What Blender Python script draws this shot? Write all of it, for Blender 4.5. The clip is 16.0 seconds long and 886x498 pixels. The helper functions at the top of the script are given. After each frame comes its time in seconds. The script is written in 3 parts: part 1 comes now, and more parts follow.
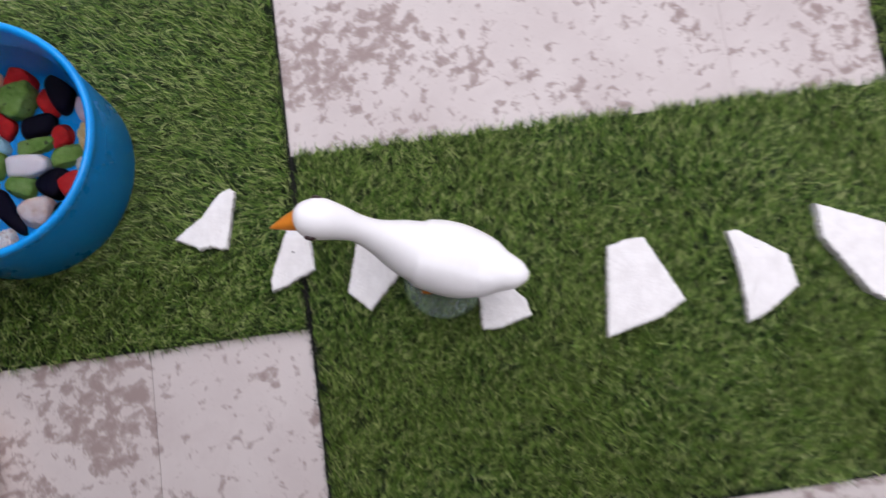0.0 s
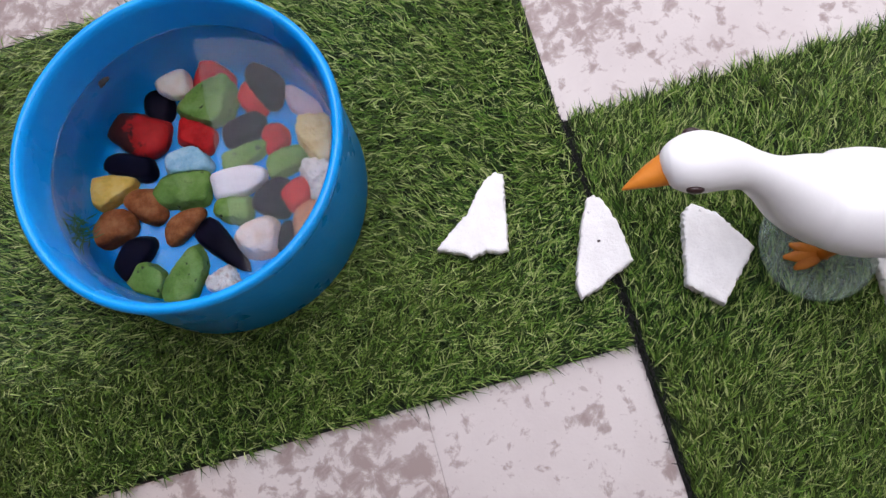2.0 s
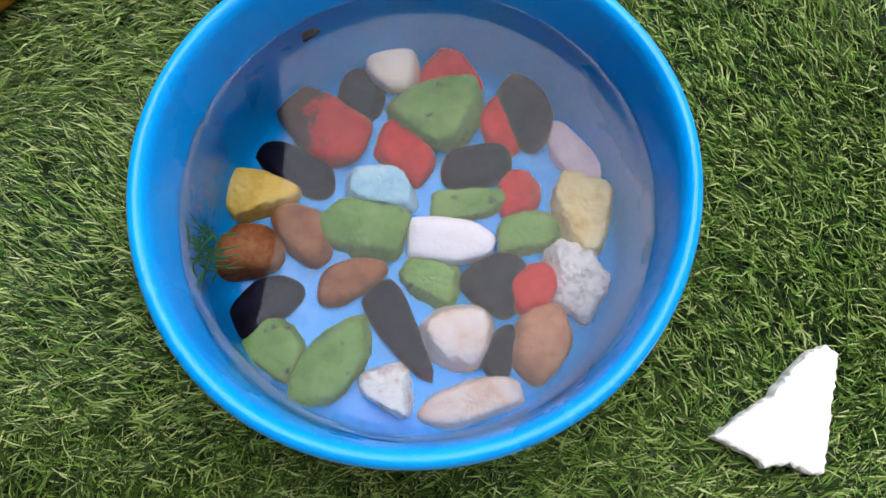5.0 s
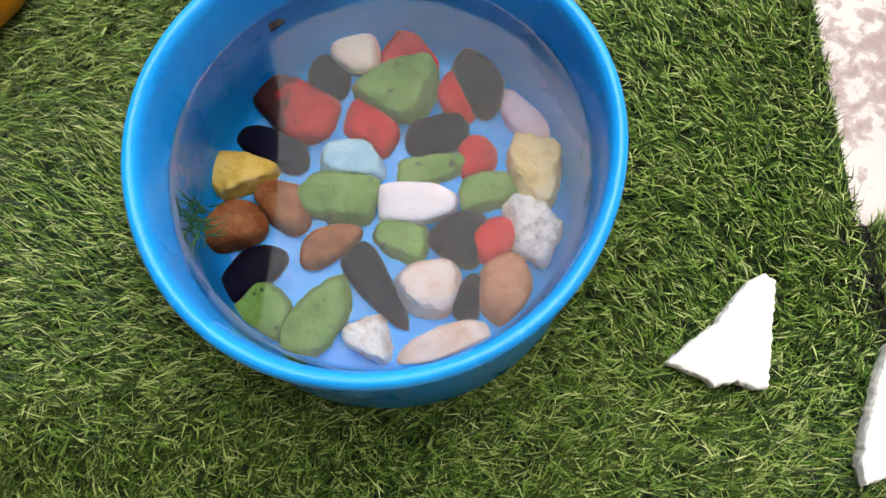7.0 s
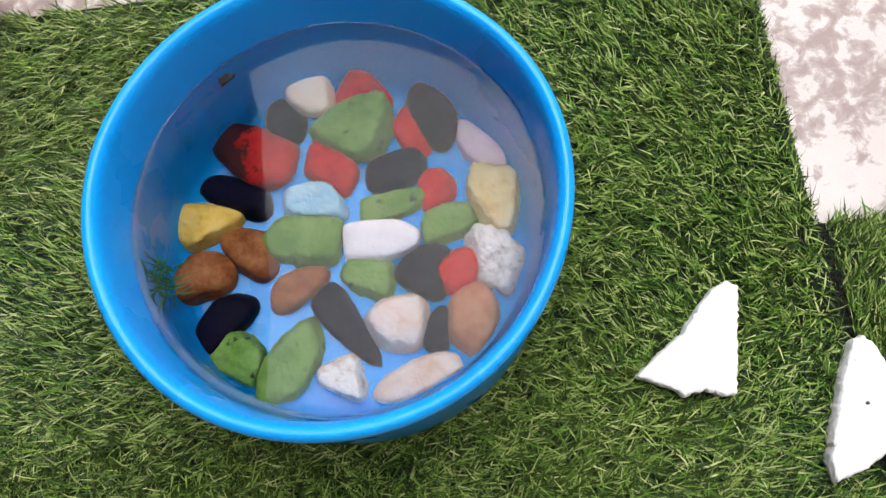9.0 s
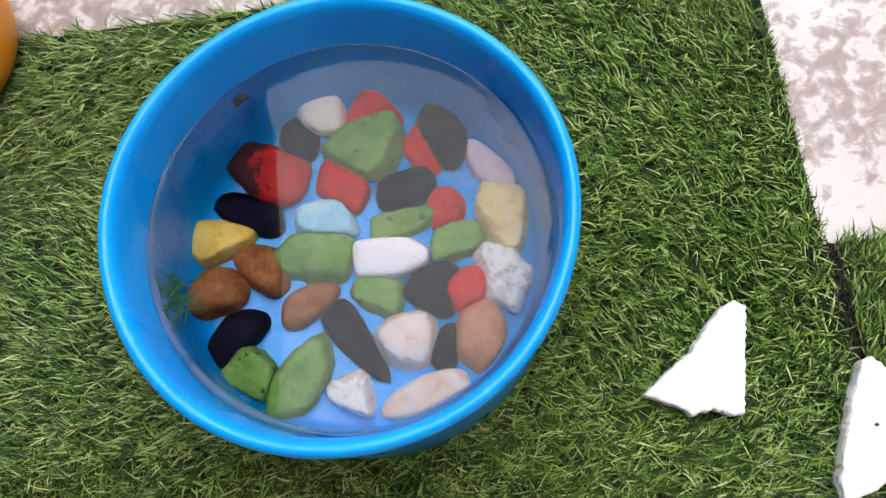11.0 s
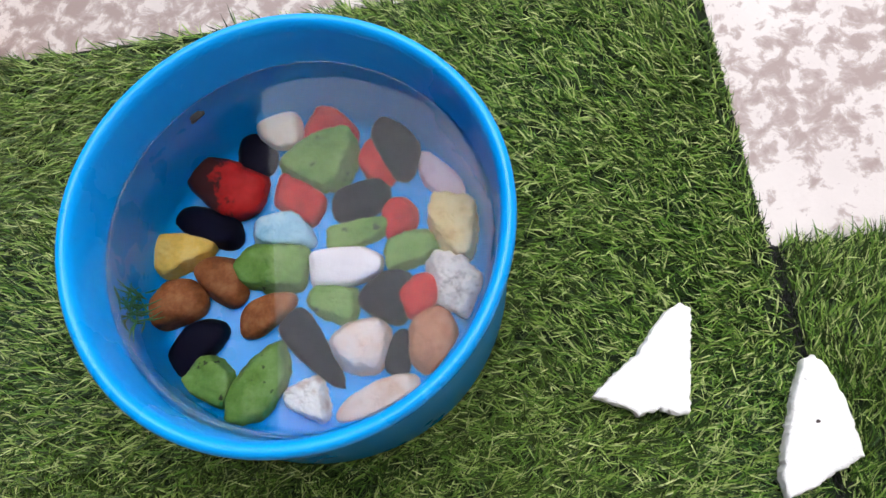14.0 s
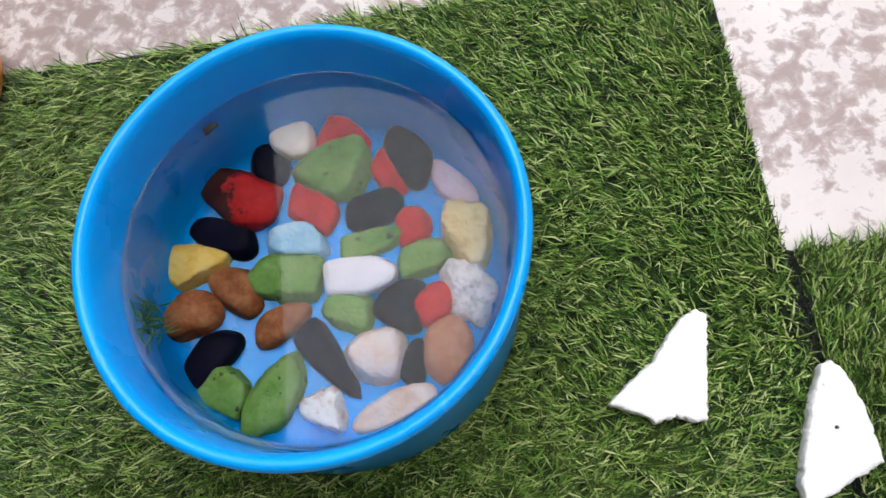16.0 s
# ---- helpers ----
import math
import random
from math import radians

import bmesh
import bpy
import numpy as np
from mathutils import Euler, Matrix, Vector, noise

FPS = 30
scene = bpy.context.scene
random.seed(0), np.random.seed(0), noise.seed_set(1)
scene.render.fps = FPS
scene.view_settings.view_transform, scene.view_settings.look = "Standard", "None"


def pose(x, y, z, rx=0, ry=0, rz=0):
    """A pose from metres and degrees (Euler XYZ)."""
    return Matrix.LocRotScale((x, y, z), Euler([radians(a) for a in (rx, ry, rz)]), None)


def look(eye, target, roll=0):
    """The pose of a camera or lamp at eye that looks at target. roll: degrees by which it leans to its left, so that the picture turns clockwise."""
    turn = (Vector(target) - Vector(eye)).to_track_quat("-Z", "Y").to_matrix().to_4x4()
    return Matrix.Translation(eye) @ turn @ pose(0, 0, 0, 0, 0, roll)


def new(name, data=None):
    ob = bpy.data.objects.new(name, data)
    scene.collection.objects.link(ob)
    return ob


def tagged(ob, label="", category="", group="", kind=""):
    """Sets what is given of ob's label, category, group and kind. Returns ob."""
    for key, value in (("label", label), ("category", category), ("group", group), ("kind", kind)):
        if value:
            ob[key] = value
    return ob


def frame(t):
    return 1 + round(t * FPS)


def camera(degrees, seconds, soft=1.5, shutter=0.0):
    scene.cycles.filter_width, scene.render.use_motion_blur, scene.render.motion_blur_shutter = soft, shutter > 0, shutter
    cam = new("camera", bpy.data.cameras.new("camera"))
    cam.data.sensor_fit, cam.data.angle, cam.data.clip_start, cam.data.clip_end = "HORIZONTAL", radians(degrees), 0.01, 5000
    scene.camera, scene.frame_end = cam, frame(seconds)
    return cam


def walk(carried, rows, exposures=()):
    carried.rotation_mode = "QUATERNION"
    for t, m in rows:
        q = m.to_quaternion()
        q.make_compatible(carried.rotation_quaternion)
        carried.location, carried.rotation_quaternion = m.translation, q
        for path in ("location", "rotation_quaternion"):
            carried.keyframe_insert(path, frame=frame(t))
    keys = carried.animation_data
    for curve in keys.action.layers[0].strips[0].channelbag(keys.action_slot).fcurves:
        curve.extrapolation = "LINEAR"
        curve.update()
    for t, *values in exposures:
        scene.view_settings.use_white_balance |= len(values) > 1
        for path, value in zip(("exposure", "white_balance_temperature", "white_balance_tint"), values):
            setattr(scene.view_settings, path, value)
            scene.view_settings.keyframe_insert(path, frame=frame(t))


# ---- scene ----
cam = camera(65.6, 16.0, 1.5, 0.4)
EXPOSE = [(0.0, -0.35, 6300, 16), (1.2, -0.31, 6250, 16), (2.0, -0.05, 6250, 16), (3.0, 0.12, 6300, 13), (4.0, 0.3, 6300, 9), (4.7, 0.34, 6300, 9), (7.0, 0.42, 6950, 8), (9.0, 0.36, 6600, 8), (12.0, 0.32, 6450, 8), (16.0, 0.24, 6350, 8)]
PATH = [
    (0, (0.187, -0.036, 1.149), (0.271, 0.209, -0.834), 11.2),
    (0.5, (0.074, -0.091, 0.955), (0.068, 0.397, -0.985), -8.7),
    (1, (-0.007, -0.06, 0.856), (-0.05, 0.416, -1.086), -20.9),
    (1.5, (-0.11, -0.025, 0.845), (-0.167, 0.406, -1.107), -23.5),
    (2, (-0.168, -0.009, 0.839), (-0.22, 0.43, -1.111), -22.7),
    (2.5, (-0.14, -0.003, 0.831), (-0.23, 0.469, -1.11), -28.0),
    (3, (-0.22, 0.024, 0.766), (-0.354, 0.586, -1.149), -24.7),
    (3.5, (-0.317, 0.097, 0.694), (-0.452, 0.715, -1.203), -17.8),
    (4, (-0.373, 0.164, 0.618), (-0.36, 0.769, -1.288), -0.1),
    (4.5, (-0.403, 0.183, 0.585), (-0.434, 0.676, -1.353), -1.5),
    (7, (-0.37, 0.122, 0.629), (-0.42, 0.641, -1.302), -7.7),
    (7.5, (-0.37, 0.153, 0.652), (-0.449, 0.665, -1.28), -12.9),
    (8, (-0.346, 0.165, 0.638), (-0.358, 0.641, -1.304), -9.1),
    (8.5, (-0.338, 0.146, 0.623), (-0.342, 0.583, -1.329), -8.3),
    (9, (-0.336, 0.154, 0.648), (-0.388, 0.644, -1.291), -13.0),
    (9.5, (-0.332, 0.165, 0.65), (-0.39, 0.653, -1.288), -14.7),
    (12, (-0.331, 0.143, 0.659), (-0.43, 0.691, -1.262), -15.9),
    (12.5, (-0.299, 0.135, 0.654), (-0.371, 0.667, -1.273), -15.4),
    (13, (-0.284, 0.132, 0.659), (-0.37, 0.662, -1.267), -17.6),
    (13.5, (-0.274, 0.138, 0.663), (-0.344, 0.682, -1.261), -15.6),
    (14, (-0.285, 0.14, 0.67), (-0.374, 0.711, -1.244), -16.3),
    (14.5, (-0.303, 0.143, 0.67), (-0.396, 0.701, -1.248), -17.2),
    (15, (-0.307, 0.147, 0.667), (-0.414, 0.713, -1.248), -18.8),
    (15.5, (-0.306, 0.156, 0.676), (-0.431, 0.737, -1.234), -20.0),
    (16, (-0.293, 0.149, 0.672), (-0.394, 0.722, -1.242), -18.0),
]
walk(cam, [(t, look(eye, target, roll)) for t, eye, target, roll in PATH], EXPOSE)

# ---- world and light ----
world = bpy.data.worlds.new("overcast_sky")
scene.world = world
world.use_nodes = True
wn = world.node_tree.nodes
wl = world.node_tree.links
wn.clear()
w_out = wn.new("ShaderNodeOutputWorld")
w_bg = wn.new("ShaderNodeBackground")
w_sky = wn.new("ShaderNodeTexSky")
w_sky.sky_type = "NISHITA"
w_sky.sun_disc = False
w_sky.sun_elevation = radians(73)
w_sky.sun_rotation = radians(25)
w_sky.dust_density = 6.0
w_sky.air_density = 1.0
w_mix = wn.new("ShaderNodeMixRGB")
w_mix.inputs["Fac"].default_value = 0.75
w_mix.inputs["Color2"].default_value = (9.6, 9.8, 11.2, 1)
w_bg.inputs["Strength"].default_value = 0.13
wl.new(w_sky.outputs["Color"], w_mix.inputs["Color1"])
wl.new(w_mix.outputs["Color"], w_bg.inputs["Color"])
wl.new(w_bg.outputs["Background"], w_out.inputs["Surface"])

sun_data = bpy.data.lights.new("sun", "SUN")
sun_data.energy = 5.5
sun_data.angle = radians(102)
sun_data.color = (0.975, 0.97, 0.985)
sun = new("sun", sun_data)
sun.matrix_world = look((0.5, 1.05, 3.9), (0, 0, 0))


# ---- materials ----
class Mat:
    """A node material with a principled surface and a few short ways to feed it."""

    def __init__(self, name, rough=0.6, metal=0.0, spec=0.5):
        self.m = bpy.data.materials.new(name)
        self.m.use_nodes = True
        self.t = self.m.node_tree
        self.p = self.t.nodes["Principled BSDF"]
        self.p.inputs["Roughness"].default_value = rough
        self.p.inputs["Metallic"].default_value = metal
        self.p.inputs["Specular IOR Level"].default_value = spec
        self.coord = self.t.nodes.new("ShaderNodeTexCoord").outputs["Object"]

    def node(self, kind, **values):
        n = self.t.nodes.new(kind)
        for k, v in values.items():
            n.inputs[k.replace("_", " ")].default_value = v
        return n

    def link(self, a, b):
        self.t.links.new(a, b)

    def noise(self, scale, detail=4.0, rough=0.55, vec=None, distort=0.0):
        n = self.node("ShaderNodeTexNoise", Scale=scale, Detail=detail, Roughness=rough, Distortion=distort)
        self.link(vec or self.coord, n.inputs["Vector"])
        return n.outputs["Fac"]

    def ramp(self, fac, *stops):
        n = self.t.nodes.new("ShaderNodeValToRGB")
        e = n.color_ramp.elements
        while len(e) < len(stops):
            e.new(0.5)
        for el, (pos, col) in zip(e, stops):
            el.position = pos
            el.color = (*col, 1) if len(col) == 3 else col
        self.link(fac, n.inputs["Fac"])
        return n.outputs["Color"]

    def mix(self, fac, a, b, kind="MIX"):
        n = self.t.nodes.new("ShaderNodeMixRGB")
        n.blend_type = kind
        for key, v in (("Fac", fac), ("Color1", a), ("Color2", b)):
            if isinstance(v, (int, float)):
                n.inputs[key].default_value = v
            elif isinstance(v, tuple):
                n.inputs[key].default_value = (*v, 1)
            else:
                self.link(v, n.inputs[key])
        return n.outputs["Color"]

    def math(self, op, a, b):
        n = self.t.nodes.new("ShaderNodeMath")
        n.operation = op
        for k, v in enumerate((a, b)):
            if isinstance(v, (int, float)):
                n.inputs[k].default_value = v
            else:
                self.link(v, n.inputs[k])
        return n.outputs[0]

    def color(self, c):
        if isinstance(c, tuple):
            self.p.inputs["Base Color"].default_value = (*c, 1)
        else:
            self.link(c, self.p.inputs["Base Color"])
        return self

    def rough(self, r):
        self.link(r, self.p.inputs["Roughness"])
        return self

    def bump(self, height, strength=0.3, distance=0.002):
        n = self.node("ShaderNodeBump", Strength=strength, Distance=distance)
        self.link(height, n.inputs["Height"])
        self.link(n.outputs["Normal"], self.p.inputs["Normal"])
        return self


def grey(v):
    return (v, v, v)


def pebble_paint(name, base, dark, light, rough=0.45, scale=60, chips=0.0, chip_color=(0.3, 0.22, 0.18)):
    """Hand-painted stone: soft tone changes, brush grain and a few worn spots."""
    m = Mat(name, max(rough, 0.5), 0, 0.05)
    info = m.t.nodes.new("ShaderNodeObjectInfo")
    add = m.t.nodes.new("ShaderNodeVectorMath")
    add.operation = "ADD"
    m.link(m.coord, add.inputs[0])
    m.link(info.outputs["Random"], add.inputs[1])
    v = add.outputs[0]
    c = m.ramp(m.noise(scale, 6, 0.68, v), (0.30, dark), (0.48, base), (0.72, light))
    if chips:
        spots = m.ramp(m.noise(scale * 1.7, 3, 0.5, v), (0.66 - chips, grey(0)), (0.70 - chips, grey(1)))
        c = m.mix(spots, c, chip_color)
    rub = m.ramp(m.noise(scale * 1.3, 5, 0.7, v, 0.6), (0.58, grey(0)), (0.70, grey(1)))
    c = m.mix(m.math("MULTIPLY", rub, 0.35), c, light)
    fleck = m.ramp(m.noise(scale * 5, 2, 0.5, v), (0.70, grey(0)), (0.74, grey(1)))
    c = m.mix(m.math("MULTIPLY", fleck, 0.35), c, dark)
    m.color(c)
    m.bump(m.noise(scale * 2.5, 5, 0.65, v), 0.55, 0.002)
    return m.m


def make_tile(name, amount):
    """Pale stone paving with mauve-grey blotches that gather in patches."""
    m = Mat(name, 0.55, 0, 0.35)
    info = m.t.nodes.new("ShaderNodeObjectInfo")
    geo = m.t.nodes.new("ShaderNodeNewGeometry")
    v = geo.outputs["Position"]
    base = m.ramp(m.noise(5, 4, 0.6, v), (0.25, (0.50, 0.44, 0.425)), (0.55, (0.575, 0.52, 0.50)), (0.8, (0.615, 0.57, 0.55)))
    patch = m.noise(6.5, 4, 0.6, v, 0.6)
    level = m.math("MULTIPLY_ADD", info.outputs["Random"], 0.10)
    level.node.inputs[2].default_value = -0.05 + amount
    patch = m.math("ADD", patch, level)
    for sx, sy, size, much in ((0.09, 0.46, 0.15, 0.26), (0.34, 0.40, 0.08, 0.14), (-0.32, -0.10, 0.11, 0.24), (-0.64, 0.72, 0.24, 0.22)):
        away = m.t.nodes.new("ShaderNodeVectorMath")
        away.operation = "DISTANCE"
        away.inputs[1].default_value = (sx, sy, 0)
        m.link(v, away.inputs[0])
        near = m.ramp(m.math("DIVIDE", away.outputs["Value"], size), (0.2, grey(1)), (1.0, grey(0)))
        patch = m.math("ADD", patch, m.math("MULTIPLY", near, much))
    where = m.ramp(patch, (0.44, grey(0.0)), (0.64, grey(1.0)))
    blot = m.noise(40, 8, 0.64, v, 0.35)
    edge = m.math("ADD", blot, m.math("MULTIPLY", where, 0.15))
    stain = m.ramp(edge, (0.57, grey(0)), (0.63, grey(0.7)), (0.71, grey(1)))
    big = m.ramp(m.noise(17, 6, 0.66, v, 0.8), (0.56, grey(0)), (0.70, grey(0.6)))
    c = m.mix(m.math("MULTIPLY", big, 0.42), base, (0.46, 0.395, 0.385))
    c = m.mix(m.math("MULTIPLY", stain, 0.82), c, (0.25, 0.18, 0.165))
    fine = m.ramp(m.math("ADD", m.noise(150, 3, 0.6, v), m.math("MULTIPLY", where, 0.05)), (0.66, grey(0)), (0.72, grey(1)))
    c = m.mix(m.math("MULTIPLY", fine, 0.4), c, (0.30, 0.25, 0.24))
    m.color(c)
    m.rough(m.ramp(blot, (0.3, grey(0.45)), (0.7, grey(0.65))))
    m.bump(m.math("ADD", blot, m.noise(220, 3, 0.6, v)), 0.25, 0.001)
    return m.m


def make_blade():
    """Synthetic grass blades: one tone a blade, yellow-olive to near-black, the darkest painting in gap shade."""
    m = Mat("synthetic_grass", 0.40, 0, 0.30)
    geo = m.t.nodes.new("ShaderNodeNewGeometry")
    # near-black tones on almost half the blades stand in for deep shade between them
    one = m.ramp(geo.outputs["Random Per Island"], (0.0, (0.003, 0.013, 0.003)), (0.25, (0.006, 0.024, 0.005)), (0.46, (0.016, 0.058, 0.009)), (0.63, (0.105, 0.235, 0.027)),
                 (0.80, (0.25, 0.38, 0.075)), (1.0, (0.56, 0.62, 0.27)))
    tone = m.noise(3.2, 3, 0.5, geo.outputs["Position"])
    c = m.mix(m.ramp(tone, (0.35, grey(0.0)), (0.65, grey(0.25))), one, (0.15, 0.20, 0.04), "MIX")
    m.color(c)
    return m.m


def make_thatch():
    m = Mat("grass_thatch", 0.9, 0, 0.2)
    # thatch tones taken down to near black, putting the pile's shade into the colour
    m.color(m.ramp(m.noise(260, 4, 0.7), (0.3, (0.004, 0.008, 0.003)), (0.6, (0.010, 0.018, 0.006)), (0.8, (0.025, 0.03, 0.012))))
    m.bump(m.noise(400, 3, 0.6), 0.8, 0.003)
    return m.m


def make_backing():
    m = Mat("black_latex_backing", 0.8, 0, 0.3)
    m.color(m.ramp(m.noise(300, 3, 0.6), (0.4, (0.012, 0.012, 0.013)), (0.7, (0.03, 0.03, 0.03)), (0.80, (0.22, 0.22, 0.21))))
    m.bump(m.noise(500, 2, 0.5), 0.6, 0.002)
    return m.m


def make_tub_plastic():
    m = Mat("blue_plastic", 0.3, 0, 0.34)
    n = m.noise(9, 4, 0.55)
    c = m.ramp(n, (0.3, (0.002, 0.29, 0.80)), (0.55, (0.003, 0.335, 0.86)), (0.8, (0.005, 0.37, 0.89)))
    scuff = m.ramp(m.noise(45, 5, 0.7, None, 0.6), (0.64, grey(0)), (0.74, grey(1)))
    c = m.mix(m.math("MULTIPLY", scuff, 0.3), c, (0.20, 0.56, 0.90))
    speck = m.ramp(m.noise(110, 2, 0.5), (0.77, grey(0)), (0.80, grey(1)))
    c = m.mix(m.math("MULTIPLY", speck, 0.7), c, (0.02, 0.05, 0.12))
    m.color(c)
    m.rough(m.ramp(n, (0.3, grey(0.22)), (0.7, grey(0.36))))
    m.bump(m.math("ADD", m.noise(70, 4, 0.6), m.noise(18, 3, 0.6)), 0.22, 0.003)
    return m.m


def make_water():
    """Still clear water: bends what lies below, with a mirror sheen that grows towards grazing."""
    m = bpy.data.materials.new("clear_water")
    m.use_nodes = True
    t = m.node_tree
    t.nodes.clear()
    out = t.nodes.new("ShaderNodeOutputMaterial")
    mix = t.nodes.new("ShaderNodeMixShader")
    bend = t.nodes.new("ShaderNodeBsdfRefraction")
    bend.inputs["Color"].default_value = (0.985, 0.995, 1.0, 1)
    bend.inputs["Roughness"].default_value = 0.0
    bend.inputs["IOR"].default_value = 1.33
    gloss = t.nodes.new("ShaderNodeBsdfGlossy")
    gloss.inputs["Roughness"].default_value = 0.0
    fres = t.nodes.new("ShaderNodeFresnel")
    fres.inputs["IOR"].default_value = 1.33
    t.links.new(fres.outputs["Fac"], mix.inputs["Fac"])
    t.links.new(bend.outputs["BSDF"], mix.inputs[1])
    t.links.new(gloss.outputs["BSDF"], mix.inputs[2])
    t.links.new(mix.outputs["Shader"], out.inputs["Surface"])
    return m


def make_clear_disc():
    """Scuffed see-through plastic: part clear, part milky."""
    m = Mat("clear_acrylic", 0.15, 0, 0.5)
    m.color((0.62, 0.74, 0.66))
    haze = m.ramp(m.noise(50, 5, 0.65), (0.35, grey(0.07)), (0.7, grey(0.18)))
    clear = m.t.nodes.new("ShaderNodeBsdfTransparent")
    clear.inputs["Color"].default_value = (0.90, 0.96, 0.92, 1)
    mix = m.t.nodes.new("ShaderNodeMixShader")
    m.link(haze, mix.inputs["Fac"])
    m.link(clear.outputs["BSDF"], mix.inputs[1])
    m.link(m.p.outputs["BSDF"], mix.inputs[2])
    m.link(mix.outputs["Shader"], m.t.nodes["Material Output"].inputs["Surface"])
    return m.m


def make_slab():
    """Broken white stone: chalky top, rough fracture."""
    m = Mat("white_stone", 0.75, 0, 0.25)
    c = m.ramp(m.noise(40, 5, 0.6), (0.3, (0.77, 0.75, 0.74)), (0.6, (0.85, 0.835, 0.825)), (0.8, (0.88, 0.87, 0.86)))
    pits = m.ramp(m.noise(110, 2, 0.5), (0.735, grey(0)), (0.76, grey(1)))
    c = m.mix(m.math("MULTIPLY", pits, 0.5), c, (0.30, 0.29, 0.28))
    m.color(c)
    m.bump(m.math("ADD", m.noise(90, 5, 0.65), m.noise(300, 3, 0.6)), 0.45, 0.002)
    return m.m


def make_goose_white():
    m = Mat("white_gloss_paint", 0.42, 0, 0.45)
    m.color(m.ramp(m.noise(22, 4, 0.6), (0.3, (0.90, 0.895, 0.895)), (0.7, (0.94, 0.935, 0.935))))
    m.bump(m.noise(60, 4, 0.6), 0.12, 0.003)
    return m.m


def plain(name, c, rough=0.5, var=0.15, scale=40, bump=0.15):
    m = Mat(name, rough)
    lo = tuple(max(0.0, v * (1 - var)) for v in c)
    hi = tuple(min(1.0, v * (1 + var)) for v in c)
    m.color(m.ramp(m.noise(scale, 5, 0.6), (0.3, lo), (0.7, hi)))
    m.bump(m.noise(scale * 4, 3, 0.6), bump, 0.002)
    return m.m


def make_patched_red():
    """Red paint rubbed through to a dark patch at one end of the stone."""
    m = Mat("patched_red_stone", 0.5, 0, 0.12)
    x = m.t.nodes.new("ShaderNodeSeparateXYZ")
    m.link(m.coord, x.inputs[0])
    n = m.noise(62, 5, 0.6)
    c = m.ramp(m.noise(38, 6, 0.66), (0.30, (0.22, 0.010, 0.010)), (0.5, (0.46, 0.016, 0.016)), (0.72, (0.60, 0.03, 0.028)))
    worn = m.ramp(m.math("ADD", n, m.math("MULTIPLY", x.outputs[0], -13.0)), (0.52, grey(0)), (0.62, grey(0.95)))
    m.color(m.mix(worn, c, (0.035, 0.014, 0.012)))
    m.bump(n, 0.3, 0.002)
    return m.m


TILE = make_tile("pale_stone_tile", -0.04)
TILE_STAINED = make_tile("stained_stone_tile", 0.07)
BLADE = make_blade()
THATCH = make_thatch()
BACKING = make_backing()
TUB = make_tub_plastic()
WATER = make_water()
ACRYLIC = make_clear_disc()
SLAB = make_slab()
GOOSE = make_goose_white()
ORANGE = plain("orange_paint", (0.62, 0.20, 0.015), 0.45, 0.12, 50)
DARK_EYE = plain("dark_paint", (0.03, 0.012, 0.012), 0.3, 0.2, 60)
POT = plain("orange_glaze", (0.68, 0.24, 0.012), 0.38, 0.15, 12)
POT_BASE = plain("worn_terracotta", (0.26, 0.09, 0.02), 0.7, 0.3, 30)
BLACK = plain("black_rim_paint", (0.014, 0.014, 0.012), 0.4, 0.3, 40)
MOSS = plain("dull_green_disc", (0.19, 0.24, 0.11), 0.7, 0.3, 60)
LEAF = plain("dry_leaf", (0.46, 0.23, 0.08), 0.6, 0.4, 45)
SPRIG = plain("water_weed", (0.02, 0.15, 0.035), 0.5, 0.3, 60)
GROUT = plain("grey_grout", (0.62, 0.56, 0.54), 0.9, 0.2, 60)
EARTH = plain("concrete_ground", (0.40, 0.37, 0.35), 0.9, 0.2, 3)
# darker plaster for the added walls, so that they bounce little light
PLASTER_LOW_BOUNCE = plain("low_bounce_plaster", (0.13, 0.11, 0.10), 0.9, 0.15, 4)
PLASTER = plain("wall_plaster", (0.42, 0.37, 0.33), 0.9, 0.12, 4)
ROOF = plain("dark_roof_sheet", (0.10, 0.09, 0.085), 0.8, 0.2, 5)
